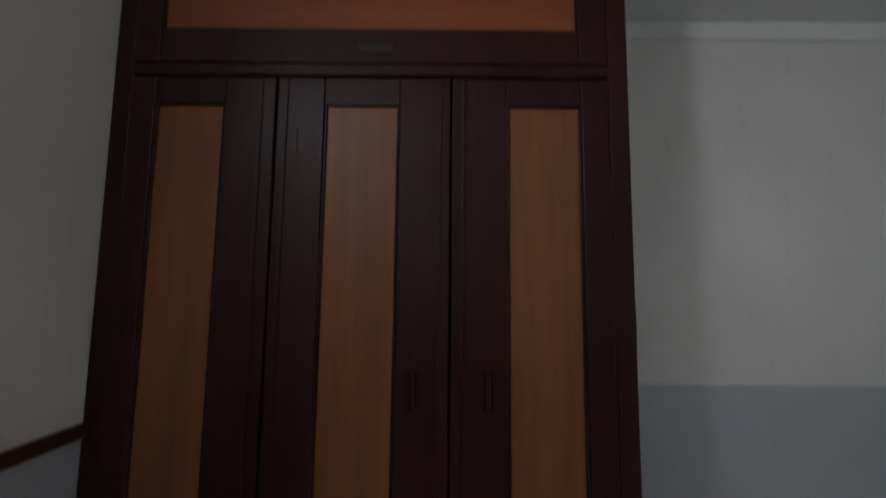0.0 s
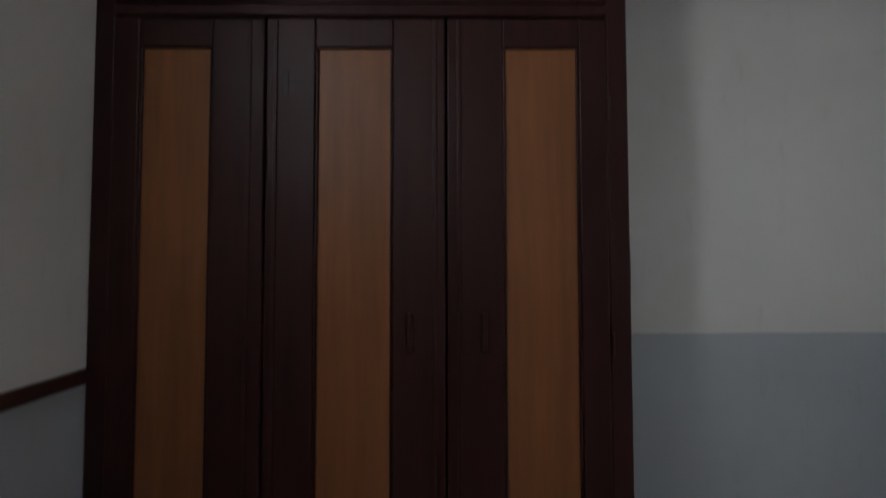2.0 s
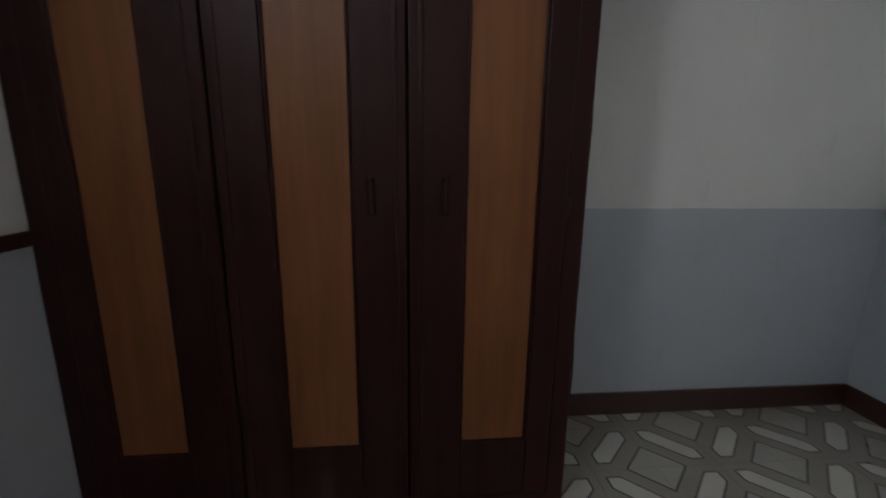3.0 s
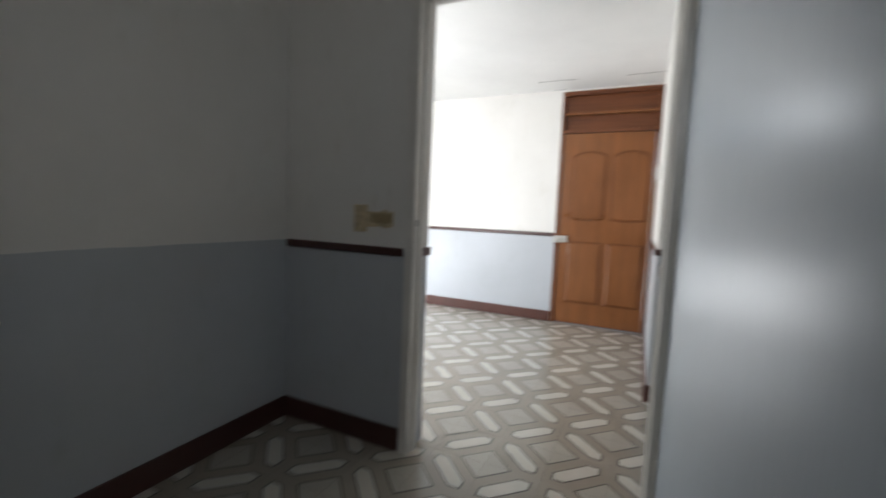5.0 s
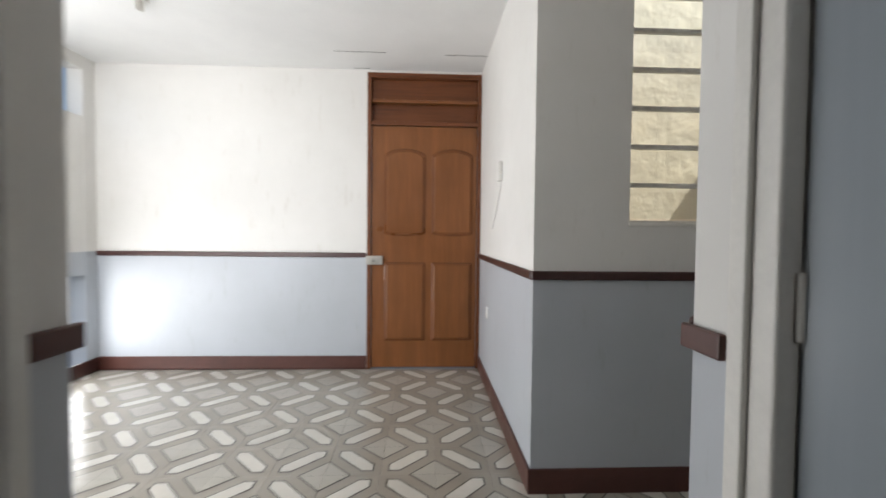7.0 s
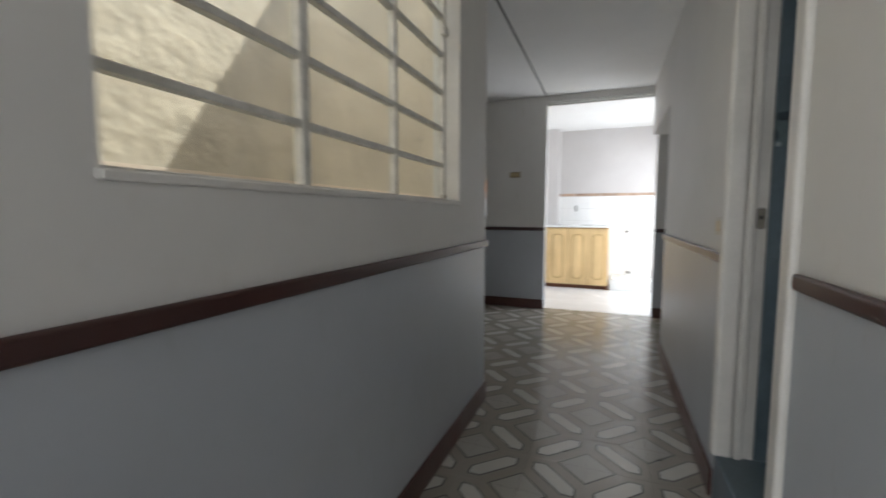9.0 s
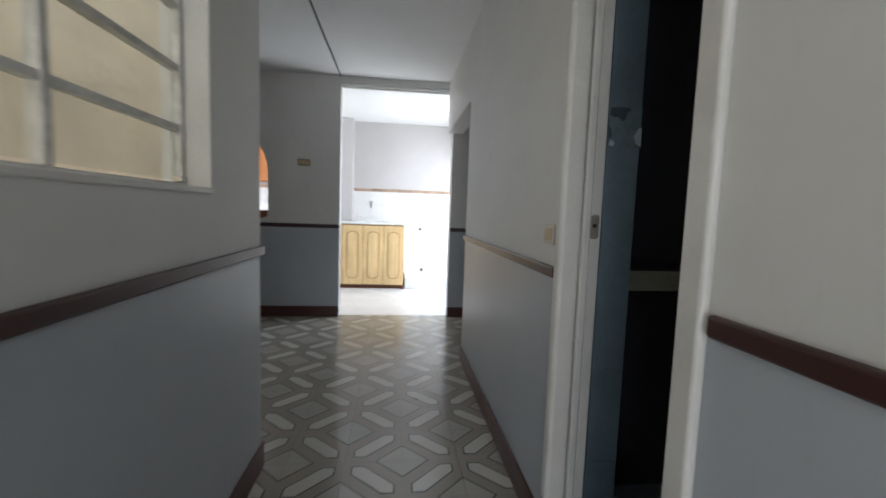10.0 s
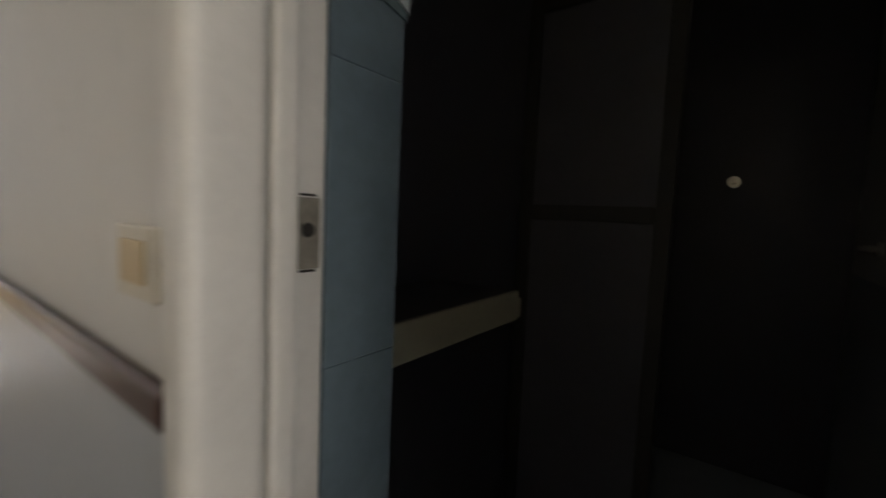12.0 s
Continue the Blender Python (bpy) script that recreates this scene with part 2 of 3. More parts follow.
def thing(name, label, category, group="", kind=""):
    return tagged(new(name), label, category, group, kind)


def solid(name, bm, mat, label, category, kind="", group=""):
    return tagged(new(name, mesh_of(name, bm, mat)), label, category, group, kind)


def build_wall(name, axis, at0, at1, a, b, top, openings, mat, label):
    """A wall along axis ('x' or 'y') from a to b, between at0 and at1, with openings (start, end, sill, head)."""
    bm = bmesh.new()

    def block(s, e, z0, z1):
        if e - s > 1e-4 and z1 - z0 > 1e-4:
            if axis == "x":
                box(bm, s, at0, z0, e, at1, z1)
            else:
                box(bm, at0, s, z0, at1, e, z1)
    pos = a
    for s, e, z0, z1 in sorted(openings):
        block(pos, s, 0, top)
        block(s, e, 0, z0)
        block(s, e, z1, top)
        pos = e
    block(pos, b, 0, top)
    return solid(name, bm, mat, label, "wall", "structure")


# ---- the large structure ----
WL = "plaster wall painted white above a grey-blue dado"
build_wall("wall_west", "y", -0.285, -0.165, -3.425, 0, H, [], M_WALL, WL)
build_wall("wall_south", "x", -3.425, -3.305, -0.165, 2.78, H, [(1.8, 2.2, 2.06, 2.46)], M_WALL, WL)
build_wall("wall_bedroom_east", "y", 2.78, 2.86, -3.425, -0.15, H, [], M_WALL, WL)
build_wall("wall_doors", "x", -0.15, 0.0, -0.165, 6.82, H, [(0.62, 1.655, 0, 2.13), (2.990, 3.580, 0, 2.10), (5.47, 6.82, 0, 2.0)], M_WALL, WL)
# this opening is unseen, made for the added south lamp
build_wall("wall_hall_south", "x", -0.15, 0.0, -1.50, -0.285, H, [(-1.40, -0.40, 0.95, 2.15)], M_WALL, WL)
build_wall("wall_north", "x", 2.875, 2.995, -1.50, 1.667, H, [(0.705, 1.667, 0, 2.50)], M_WALL, WL)
build_wall("wall_hall_west", "y", -1.62, -1.50, -0.15, 2.995, H, [(0.12, 2.75, 0.02, 2.42)], M_WALL, WL)
# unseen band added between the two west lamps to split their reflection
solid("wall_light_divider", square(-1.62, 0.122, 0.80, -1.502, 2.748, 2.05), M_WALL, WL, "wall", "structure")
build_wall("wall_jut", "y", 1.667, 1.787, 1.11, 2.995, H, [], M_WALL, WL)
build_wall("wall_window", "x", 1.11, 1.25, 1.787, 4.13, H, [(2.09, 3.66, 1.2, 2.25)], M_WALL, WL)
build_wall("wall_dining_west", "y", 4.07, 4.13, 1.25, 3.6, H, [], M_WALL, WL)
build_wall("wall_dining_north", "x", 3.6, 3.72, 4.07, 6.82, H, [], M_WALL, WL)
build_wall("wall_kitchen_north", "x", 3.64, 3.76, 6.94, 9.17, H, [(7.2, 8.8, 0.9, 2.1)], M_KWALL, "white painted kitchen wall")
# unseen wall, set close so that its opening's lamp reaches the floor
build_wall("wall_kitchen_south", "x", -0.84, -0.72, 6.94, 9.05, H, [(7.2, 8.8, 0.02, 2.3)], M_KWALL, "white painted kitchen wall")
build_wall("wall_passage_south", "x", -1.67, -1.55, 5.3, 6.94, H, [], M_WALL, WL)
build_wall("wall_kitchen_back", "y", 9.05, 9.17, -0.84, 3.64, H, [], M_KWALL, "white painted kitchen wall")
build_wall("wall_passage", "y", 5.3, 5.4, -1.55, -0.15, H, [], M_WALL, WL)
# bathroom walls carry the room's shade in their colour
build_wall("wall_bath_east", "y", 3.90, 4.02, -2.2, -0.151, H, [], M_BSHADE, "bathroom wall with shade put into its colour")
build_wall("wall_bath_back", "x", -2.3, -2.2, 2.86, 4.02, H, [], M_BSHADE, "bathroom wall with shade put into its colour")

# kitchen partition with its doorway and the arched hatch
bm = bmesh.new()
A0, A1, SPRING, SILL = 1.86, 2.86, 1.50, 1.10
for y0, y1, z0, z1 in ((-1.55, -0.05, 0, H), (-0.05, 1.13, 2.46, H), (1.13, A0, 0, H), (A0, A1, 0, SILL), (A1, 3.6, 0, H)):
    box(bm, 6.82, y0, z0, 6.94, y1, z1)
mid, rad = (A0 + A1) / 2, (A1 - A0) / 2
N = 28
for k in range(N):
    a0, a1 = math.pi * k / N, math.pi * (k + 1) / N
    p0, p1 = (mid + rad * math.cos(a0), SPRING + rad * math.sin(a0)), (mid + rad * math.cos(a1), SPRING + rad * math.sin(a1))
    v = [bm.verts.new((x, y, z)) for x in (6.82, 6.94) for y, z in (p0, (p0[0], H), (p1[0], H), p1)]
    for f in ((0, 1, 2, 3), (7, 6, 5, 4), (0, 3, 7, 4), (1, 5, 6, 2)):
        bm.faces.new([v[i] for i in f])
bmesh.ops.remove_doubles(bm, verts=bm.verts, dist=0.0002)
bmesh.ops.recalc_face_normals(bm, faces=bm.faces)
solid("wall_kitchen", bm, M_WALL, "two-tone partition with a doorway and an arched hatch", "wall", "structure")

for name, r in (("ceiling_bedroom", (-0.285, -3.425, 2.82, -0.075)), ("ceiling_hall", (-1.62, -0.075, 1.787, 2.995)),
                ("ceiling_corridor", (1.787, -0.075, 6.88, 1.13)), ("ceiling_dining", (4.07, 1.15, 6.88, 3.72)),
                ("ceiling_kitchen", (6.88, -0.84, 9.17, 3.76)), ("ceiling_bath", (2.82, -2.3, 5.3, -0.075)), ("ceiling_passage", (5.3, -1.67, 6.88, -0.075))):
    solid(name, square(r[0], r[1], H, r[2], r[3], H + 0.14), M_CEIL, "white painted ceiling", "ceiling", "structure")
# the strip over the window wall closes the ceiling above the joint
solid("ceiling_strip", square(1.787, 1.13, H + 0.012, 4.07, 1.25, H + 0.14), M_CEIL, "white painted ceiling edge", "ceiling", "structure")
solid("ceiling_joint", square(4.07, 1.13, H + 0.012, 6.88, 1.15, H + 0.14), M_HOLE, "dark open joint between two ceilings", "ceiling joint", "structure")
solid("ground", square(-60, -60, -0.3, 60, 60, -0.12), M_ROOF, "grey concrete ground outside", "ground", "structure")
solid("floor", square(-1.62, -3.425, -0.12, 9.17, 3.76, -0.008), M_GROUT, "grey mortar bed of the tiled floor", "floor", "structure")

# light well outside the window
solid("wall_well_north", square(1.787, 2.3, -0.008, 4.07, 2.42, 3.4), M_PLASTER, "rough yellowish plaster wall of the light well", "wall", "structure")
solid("wall_well_east", square(4.01, 1.255, -0.008, 4.066, 2.3, 2.85), M_PLASTER, "rough yellowish plaster wall of the light well", "wall", "structure")
solid("wall_well_west", square(1.791, 1.255, -0.008, 1.84, 2.3, 2.67), M_PLASTER, "rough yellowish plaster wall of the light well", "wall", "structure")
solid("parapet", square(1.667, 1.13, H + 0.142, 4.07, 1.25, 2.70), M_PLASTER, "plastered roof edge above the window", "parapet", "structure")


def strip(name, axis, face, side, a, b, z0, z1, thick, mat, label, round_ends=0.003):
    """A rail or skirting on a wall face; side is +1 or -1, the way the face looks."""
    lo, hi = sorted((face + side * 0.0005, face + side * thick))
    seg = 4 if round_ends > 0.006 else 2
    bm = rounded(a, lo, z0, b, hi, z1, round_ends, seg) if axis == "x" else rounded(lo, a, z0, hi, b, z1, round_ends, seg)
    return solid(name, bm, mat, label, name.replace("_", " "), "structure")


# faces: axis, wall face, side, start, end, has skirting, has rail
FACES = [("y", -0.165, 1, -1.815, -0.15, 1, 0), ("x", -3.305, 1, 0.405, 2.78, 1, 1), ("x", -0.15, -1, -0.150, 0.575, 1, 1), ("x", -0.15, -1, 1.72, 2.78, 1, 1),
         ("x", 0.0, 1, -1.50, 0.62, 1, 1), ("x", 0.0, 1, 1.655, 2.914, 1, 1), ("x", 0.0, 1, 3.603, 5.47, 1, 1),
         ("x", 2.875, -1, -1.50, 0.70, 1, 1), ("y", 1.667, -1, 1.10, 2.875, 1, 1), ("x", 1.11, -1, 1.655, 4.142, 1, 1), ("y", 4.13, 1, 1.10, 3.6, 1, 1),
         ("y", 6.82, -1, 1.13, 3.6, 1, 1), ("y", 6.82, -1, -1.55, -0.05, 1, 1), ("x", 3.6, -1, 4.13, 6.82, 1, 1), ("y", -1.50, 1, 0.012, 2.863, 1, 0),
         ("y", 2.78, -1, -3.28, -0.165, 1, 1)]
for axis, face, side, a, b, skirt, rail in FACES:
    if skirt:
        # bedroom skirting takes the darker rail brown to stand for its dimmer light
        room = (axis == "y" and face < 0) or (axis == "x" and face < -0.1)
        strip("baseboard", axis, face, side, a, b, 0.0, 0.112, 0.013, M_RAIL if room else M_BASE, "brown painted skirting board")
    if rail:
        up = 0.013 if a == 1.655 and b == 2.914 else 0.0
        strip("dado_rail", axis, face, side, a, b, 0.950 + up, 0.990 + up, 0.018, M_RAIL, "narrow dark brown glossy dado rail", 0.0078)
# the rail turns into the bedroom doorway
strip("dado_rail", "y", 0.62, 1, -0.082, 0.016, 0.950, 0.992, 0.014, M_BASE, "short piece of brown dado rail", 0.004)
strip("dado_rail", "y", 1.655, -1, -0.082, 0.016, 0.950, 0.992, 0.014, M_BASE, "short piece of brown dado rail", 0.004)
# cornices
for axis, face, side, a, b in (("y", -0.165, 1, -3.305, -0.15), ("x", -3.305, 1, -0.1, 2.78), ("x", -0.15, -1, -0.15, 2.78)):
    strip("cornice", axis, face, side, a, b, H - 0.085, H - 0.001, 0.012, M_CEIL, "plain flat white ceiling cornice", 0.004)

# ---- doors and windows ----
# bedroom doorway: white frame on the room's side
door_1 = thing("door_1", "grey-blue glossy flush door standing open in a white frame", "door", kind="structure")
for x0, x1, sx in ((0.588, 0.634, 1), (1.652, 1.690, -1)):
    fr = part("frame_post", rounded(x0, -0.172, 0, x1, -0.085, 2.15, 0.006, 3), M_WHITE, door_1, "white painted door post")
    sx0 = x1 - 0.004 if sx > 0 else x0 - 0.010
    part("door_stop", rounded(sx0, -0.128, 0, sx0 + 0.014, -0.095, 2.12, 0.003), M_WHITE, fr)
part("frame_head", rounded(0.588, -0.171, 2.10, 1.69, -0.086, 2.15, 0.006, 3), M_WHITE, door_1, "white painted door head")
sp = part("strike_plate", rounded(0.6335, -0.162, 1.055, 0.6365, -0.136, 1.145, 0.001), M_WHITE, door_1, "painted-over strike plate")
part("latch_hole", rounded(0.6355, -0.156, 1.095, 0.6375, -0.142, 1.125, 0.001), M_HOLE, sp)
leaf_pose = pose(1.682, -0.176, 0, 0, 0, -90 + 20)
leaf = part("door_leaf", rounded(0.002, 0.0, 0.012, 0.99, 0.036, 2.085, 0.003), M_LEAF, door_1, "flush grey-blue gloss-painted leaf")
leaf.matrix_basis = leaf_pose
for z in (0.25, 1.05, 1.85):
    part("hinge", tube((1.680, -0.177, z - 0.045), (1.680, -0.177, z + 0.045), 0.005), M_WHITE, door_1, "painted butt hinge")
knob = part("door_knob", tube((0.94, -0.05, 1.0), (0.94, -0.015, 1.0), 0.024), M_METAL, leaf)

# panelled wooden door at the end of the hall
door_2 = thing("door_2", "varnished brown wooden panel door, closed, with a transom above", "door", kind="structure")
part("frame_post", rounded(0.706, 2.862, 0, 0.738, 2.985, 2.498, 0.003), M_DOOR_DK, door_2)
part("frame_post", rounded(1.636, 2.862, 0, 1.666, 2.985, 2.498, 0.003), M_DOOR_DK, door_2)
part("frame_head", rounded(0.738, 2.862, 2.455, 1.636, 2.985, 2.498, 0.003), M_DOOR_DK, door_2)
part("transom_bar", rounded(0.738, 2.858, 2.062, 1.636, 2.985, 2.095, 0.003), M_DOOR_DK, door_2)
part("transom_bar", rounded(0.738, 2.872, 2.255, 1.636, 2.985, 2.280, 0.003), M_DOOR, door_2)
part("transom_panel", rounded(0.738, 2.930, 2.095, 1.636, 2.945, 2.255, 0.002), M_DOOR_DK, door_2)
part("transom_panel", rounded(0.738, 2.915, 2.280, 1.636, 2.930, 2.455, 0.002), M_DOOR_DK, door_2)
body = part("door_leaf", rounded(0.742, 2.880, 0.008, 1.632, 2.922, 2.058, 0.003), M_DOOR, door_2)


def arched_panel(x0, x1, z0, z1, rise_top, rise_low, y0, y1):
    """A raised panel with shouldered, bowed ends."""
    pts, n = [], 12
    for k in range(n + 1):
        u = k / n
        pts.append((x0 + (x1 - x0) * u, z0 - rise_low * math.sin(math.pi * u) ** 0.6))
    for k in range(n + 1):
        u = 1 - k / n
        pts.append((x0 + (x1 - x0) * u, z1 + rise_top * math.sin(math.pi * u) ** 0.6))
    bm = prism(pts, 1, y0, y1)
    edge = [e for e in bm.edges if all(abs(v.co.y - y0) < 1e-6 for v in e.verts)]
    bmesh.ops.bevel(bm, geom=edge, offset=0.016, segments=2, affect="EDGES", profile=0.3)
    return bm


for x0, x1 in ((0.862, 1.188), (1.262, 1.588)):
    part("moulding", arched_panel(x0 - 0.018, x1 + 0.018, 1.150, 1.818, 0.062, 0.022, 2.872, 2.884), M_DOOR_MID, body)
    part("panel", arched_panel(x0, x1, 1.168, 1.80, 0.060, 0.020, 2.864, 2.884), M_DOOR, body)
    part("moulding", arched_panel(x0 - 0.018, x1 + 0.018, 0.232, 0.918, 0.0, 0.0, 2.872, 2.884), M_DOOR_MID, body)
    part("panel", arched_panel(x0, x1, 0.25, 0.90, 0.0, 0.0, 2.864, 2.884), M_DOOR, body)
lock = part("lock", rounded(0.700, 2.846, 0.890, 0.838, 2.881, 0.965, 0.004), M_METAL, body, "dull metal rim lock")
part("knob", tube((0.826, 2.835, 0.93), (0.826, 2.85, 0.93), 0.013), M_METAL, lock)
part("key_plate", rounded(0.850, 2.8775, 0.76, 0.864, 2.8815, 0.88, 0.001), M_METAL, body)

# bathroom doorway
door_3 = thing("door_3", "white-painted moulded door frame of the dark bathroom", "door frame", kind="structure")
for x0, x1 in ((2.924, 2.988), (3.556, 3.601)):
    deep = -0.002 if x0 < 3.2 else -0.052
    part("architrave", rounded(x0 - (0.006 if x0 > 3.2 else 0), deep, 0.195, x1, 0.021, 2.17, 0.016 if x0 > 3.2 else 0.010, 6), M_WHITE, door_3)
part("architrave", rounded(2.924, -0.002, 2.085, 3.601, 0.021, 2.17, 0.009, 4), M_WHITE, door_3)
for x0, x1 in ((2.988, 3.008), (3.567, 3.589)):
    part("frame_post", rounded(x0, -0.122, 0, x1, -0.003, 2.10, 0.006, 3), M_WHITE, door_3)
part("frame_head", rounded(3.008, -0.131, 2.07, 3.567, -0.004, 2.10, 0.004), M_WHITE, door_3)
stop = part("door_stop", rounded(3.550, -0.080, 0, 3.569, -0.053, 2.07, 0.006, 3), M_WHITE, door_3)
sp = part("strike_plate", rounded(3.5645, -0.113, 1.092, 3.568, -0.085, 1.163, 0.001), M_PLATE_DULL, door_3, "worn painted strike plate")
part("latch_hole", tube((3.5632, -0.098, 1.131), (3.5655, -0.098, 1.131), 0.0075, 16), M_HOLE, sp)
for z in (1.090, 1.1655):
    part("edge_gap", rounded(3.5645, -0.108, z - 0.0012, 3.5680, -0.090, z + 0.0012, 0.0005), M_HOLE, sp)
part("threshold", rounded(2.9905, -0.235, -0.004, 3.5790, 0.004, 0.20, 0.005, 2), M_BTILE, door_3, "raised blue-tiled threshold")

# steel window to the light well
window_1 = thing("window_1", "white steel window with narrow glazing bars, onto a light well", "window", kind="structure")
YB = 1.20
fr = part("window_frame", rounded(2.09, YB - 0.018, 1.2, 2.112, YB + 0.018, 2.25, 0.003), M_STEEL, window_1)
part("window_frame", rounded(3.638, YB - 0.018, 1.2, 3.66, YB + 0.018, 2.25, 0.003), M_STEEL, window_1)
part("window_frame", rounded(2.112, YB - 0.018, 1.2, 3.638, YB + 0.018, 1.218, 0.003), M_STEEL, window_1)
part("window_frame", rounded(2.112, YB - 0.018, 2.232, 3.638, YB + 0.018, 2.25, 0.003), M_STEEL, window_1)
part("window_sill", rounded(2.085, 1.104, 1.188, 3.665, 1.182, 1.206, 0.004), M_WHITE, window_1, "white painted inner sill")
part("reveal_lining", rounded(3.652, 1.106, 1.206, 3.668, 1.182, 2.25, 0.004), M_WHITE, window_1)
for x, w in ((2.632, 0.017), (3.150, 0.012)):
    part("mullion", rounded(x - w, YB - 0.016, 1.218, x + w, YB + 0.016, 2.232, 0.004), M_STEEL, window_1)
XS = [2.112, 2.615, 2.649, 3.138, 3.162, 3.638]
ZS = [1.218, 1.380, 1.555, 1.730, 1.905, 2.080, 2.232]
for i in range(3):
    x0, x1 = XS[2 * i], XS[2 * i + 1]
    for k in range(1, 6):
        part("glazing_bar", rounded(x0, YB - 0.013, ZS[k] - 0.010, x1, YB + 0.013, ZS[k] + 0.010, 0.003), M_STEEL, window_1)
    for k in range(6):
        pane = part("pane", square(x0, YB + 0.003, ZS[k] + 0.009, x1, YB + 0.006, ZS[k + 1] - 0.009), M_GLASS, window_1)
        pane.visible_shadow = False
part("window_catch", rounded(3.60, YB - 0.04, 1.985, 3.634, YB - 0.015, 2.02, 0.004), M_METAL, window_1)
part("window_catch", rounded(3.585, YB - 0.04, 1.218, 3.62, YB - 0.015, 1.236, 0.004), M_METAL, window_1)

# ---- bedroom things ----
WX = 0.403                                         # front of the wardrobe
wardrobe = thing("wardrobe", "built-in dark wooden wardrobe with orange-brown veneer panels, closed", "wardrobe")
Y0, Y1 = -3.303, -1.826
part("side_panel", rounded(-0.163, Y1 - 0.022, 0.0, WX - 0.022, Y1, 2.498, 0.002), M_WDARK, wardrobe)
part("back_panel", square(-0.163, Y0, 0.0, -0.150, Y1 - 0.022, 2.498), M_WDARK, wardrobe)
part("plinth", rounded(-0.15, Y0, 0.0, WX - 0.008, Y1 - 0.023, 0.115, 0.002), M_WDARK, wardrobe)
part("top_board", rounded(-0.15, Y0, 2.48, WX - 0.022, Y1 - 0.023, 2.498, 0.002), M_WDARK, wardrobe)
for y0, y1 in ((Y0, Y0 + 0.055), (Y1 - 0.058, Y1)):
    part("stile", rounded(WX - 0.021, y0, 0.0, WX + 0.004, y1, 2.498, 0.004), M_WDARK, wardrobe)
part("rail", rounded(WX - 0.021, Y0 + 0.055, 2.435, WX + 0.003, Y1 - 0.058, 2.498, 0.003), M_WDARK, wardrobe)
part("rail", rounded(WX - 0.021, Y0 + 0.055, 1.955, WX + 0.014, Y1 - 0.058, 1.990, 0.006), M_WDARK, wardrobe)


def framed_door(name, y0, y1, z0, z1, py0, py1, pz0, pz1, panel_mat, parent):
    """Door with stiles and rails around a sunk veneer panel and a bead round it."""
    d = part(name, rounded(WX - 0.018, y0, z0, WX + 0.010, py0, z1, 0.004), M_WDARK, parent)
    part("stile", rounded(WX - 0.018, py1, z0, WX + 0.010, y1, z1, 0.004), M_WDARK, d)
    part("rail", rounded(WX - 0.018, py0, z0, WX + 0.009, py1, pz0, 0.003), M_WDARK, d)
    part("rail", rounded(WX - 0.018, py0, pz1, WX + 0.009, py1, z1, 0.003), M_WDARK, d)
    part("panel", square(WX - 0.015, py0, pz0, WX - 0.002, py1, pz1), panel_mat, d, "orange-brown veneer panel")
    for a in ((py0, py0 + 0.008, pz0, pz1), (py1 - 0.008, py1, pz0, pz1)):
        part("bead", rounded(WX - 0.002, a[0], a[2], WX + 0.006, a[1], a[3], 0.003), M_WDARK, d)
    return d


doors = [framed_door("door", a, b, 0.12, 1.950, c, d, 0.315, 1.868, M_WPANEL, wardrobe)
         for a, b, c, d in ((-3.246, -2.832, -3.176, -2.976), (-2.826, -2.334, -2.692, -2.478), (-2.328, -1.886, -2.174, -1.963))]
flap = framed_door("flap", -3.246, -1.886, 1.995, 2.432, -3.174, -1.967, 2.100, 2.351, M_WPANEL_H, wardrobe)
for d, y in ((doors[1], -2.430), (doors[2], -2.230)):
    part("handle", rounded(WX + 0.010, y - 0.009, 1.03, WX + 0.026, y + 0.009, 1.135, 0.006, 3), M_WDARK, d, "small dark wooden pull")
part("keyhole", rounded(WX + 0.009, -2.776, 1.735, WX + 0.0125, -2.764, 1.795, 0.001), M_HOLE, doors[1])
for d, y in ((doors[0], -2.872), (doors[1], -2.800), (doors[1], -2.362), (doors[2], -2.296)):
    part("bead", rounded(WX + 0.009, y - 0.006, 0.125, WX + 0.014, y + 0.006, 1.945, 0.0025), M_WDARK, d)
part("finger_pull", rounded(WX + 0.009, -2.60, 2.03, WX + 0.0125, -2.50, 2.05, 0.001), M_HOLE, flap)
for z in (0.35, 1.05, 1.70):
    part("hinge", tube((WX + 0.011, -1.880, z - 0.03), (WX + 0.011, -1.880, z + 0.03), 0.004), M_WDARK, doors[2])

cu = bpy.data.curves.new("cable", "CURVE")
cu.dimensions, cu.bevel_depth, cu.bevel_resolution = "3D", 0.0022, 2
sp = cu.splines.new("POLY")
sp.points.add(60)
for k, q in enumerate(sp.points):
    z = 0.115 + 1.25 * k / 60
    q.co = (WX - 0.023, Y1 + 0.004 + 0.009 * abs(math.sin(z * 9.0)) * (0.4 + 0.6 * math.sin(z * 3.1) ** 2), z, 1)
cu.materials.append(M_HOLE)
tagged(new("cable", cu), "thin dark cable hanging loosely down the wardrobe's side", "cable")
box_1 = thing("junction_box", "small dark round box with a yellowed cover near the ceiling", "junction box")
part("case", tube((-0.150, -0.235, 2.455), (-0.115, -0.235, 2.455), 0.038, 20), M_PLATE_BR, box_1)
part("cover", tube((-0.116, -0.235, 2.455), (-0.108, -0.235, 2.455), 0.028, 20), M_PLATE, box_1)

switch = thing("light_switch", "old light switch patched with brown tape beside the door", "light switch")
part("plate", rounded(0.289, -0.160, 1.054, 0.366, -0.1505, 1.186, 0.004, 3), M_PLATE_OLD, switch, "dirty yellowed plastic plate")
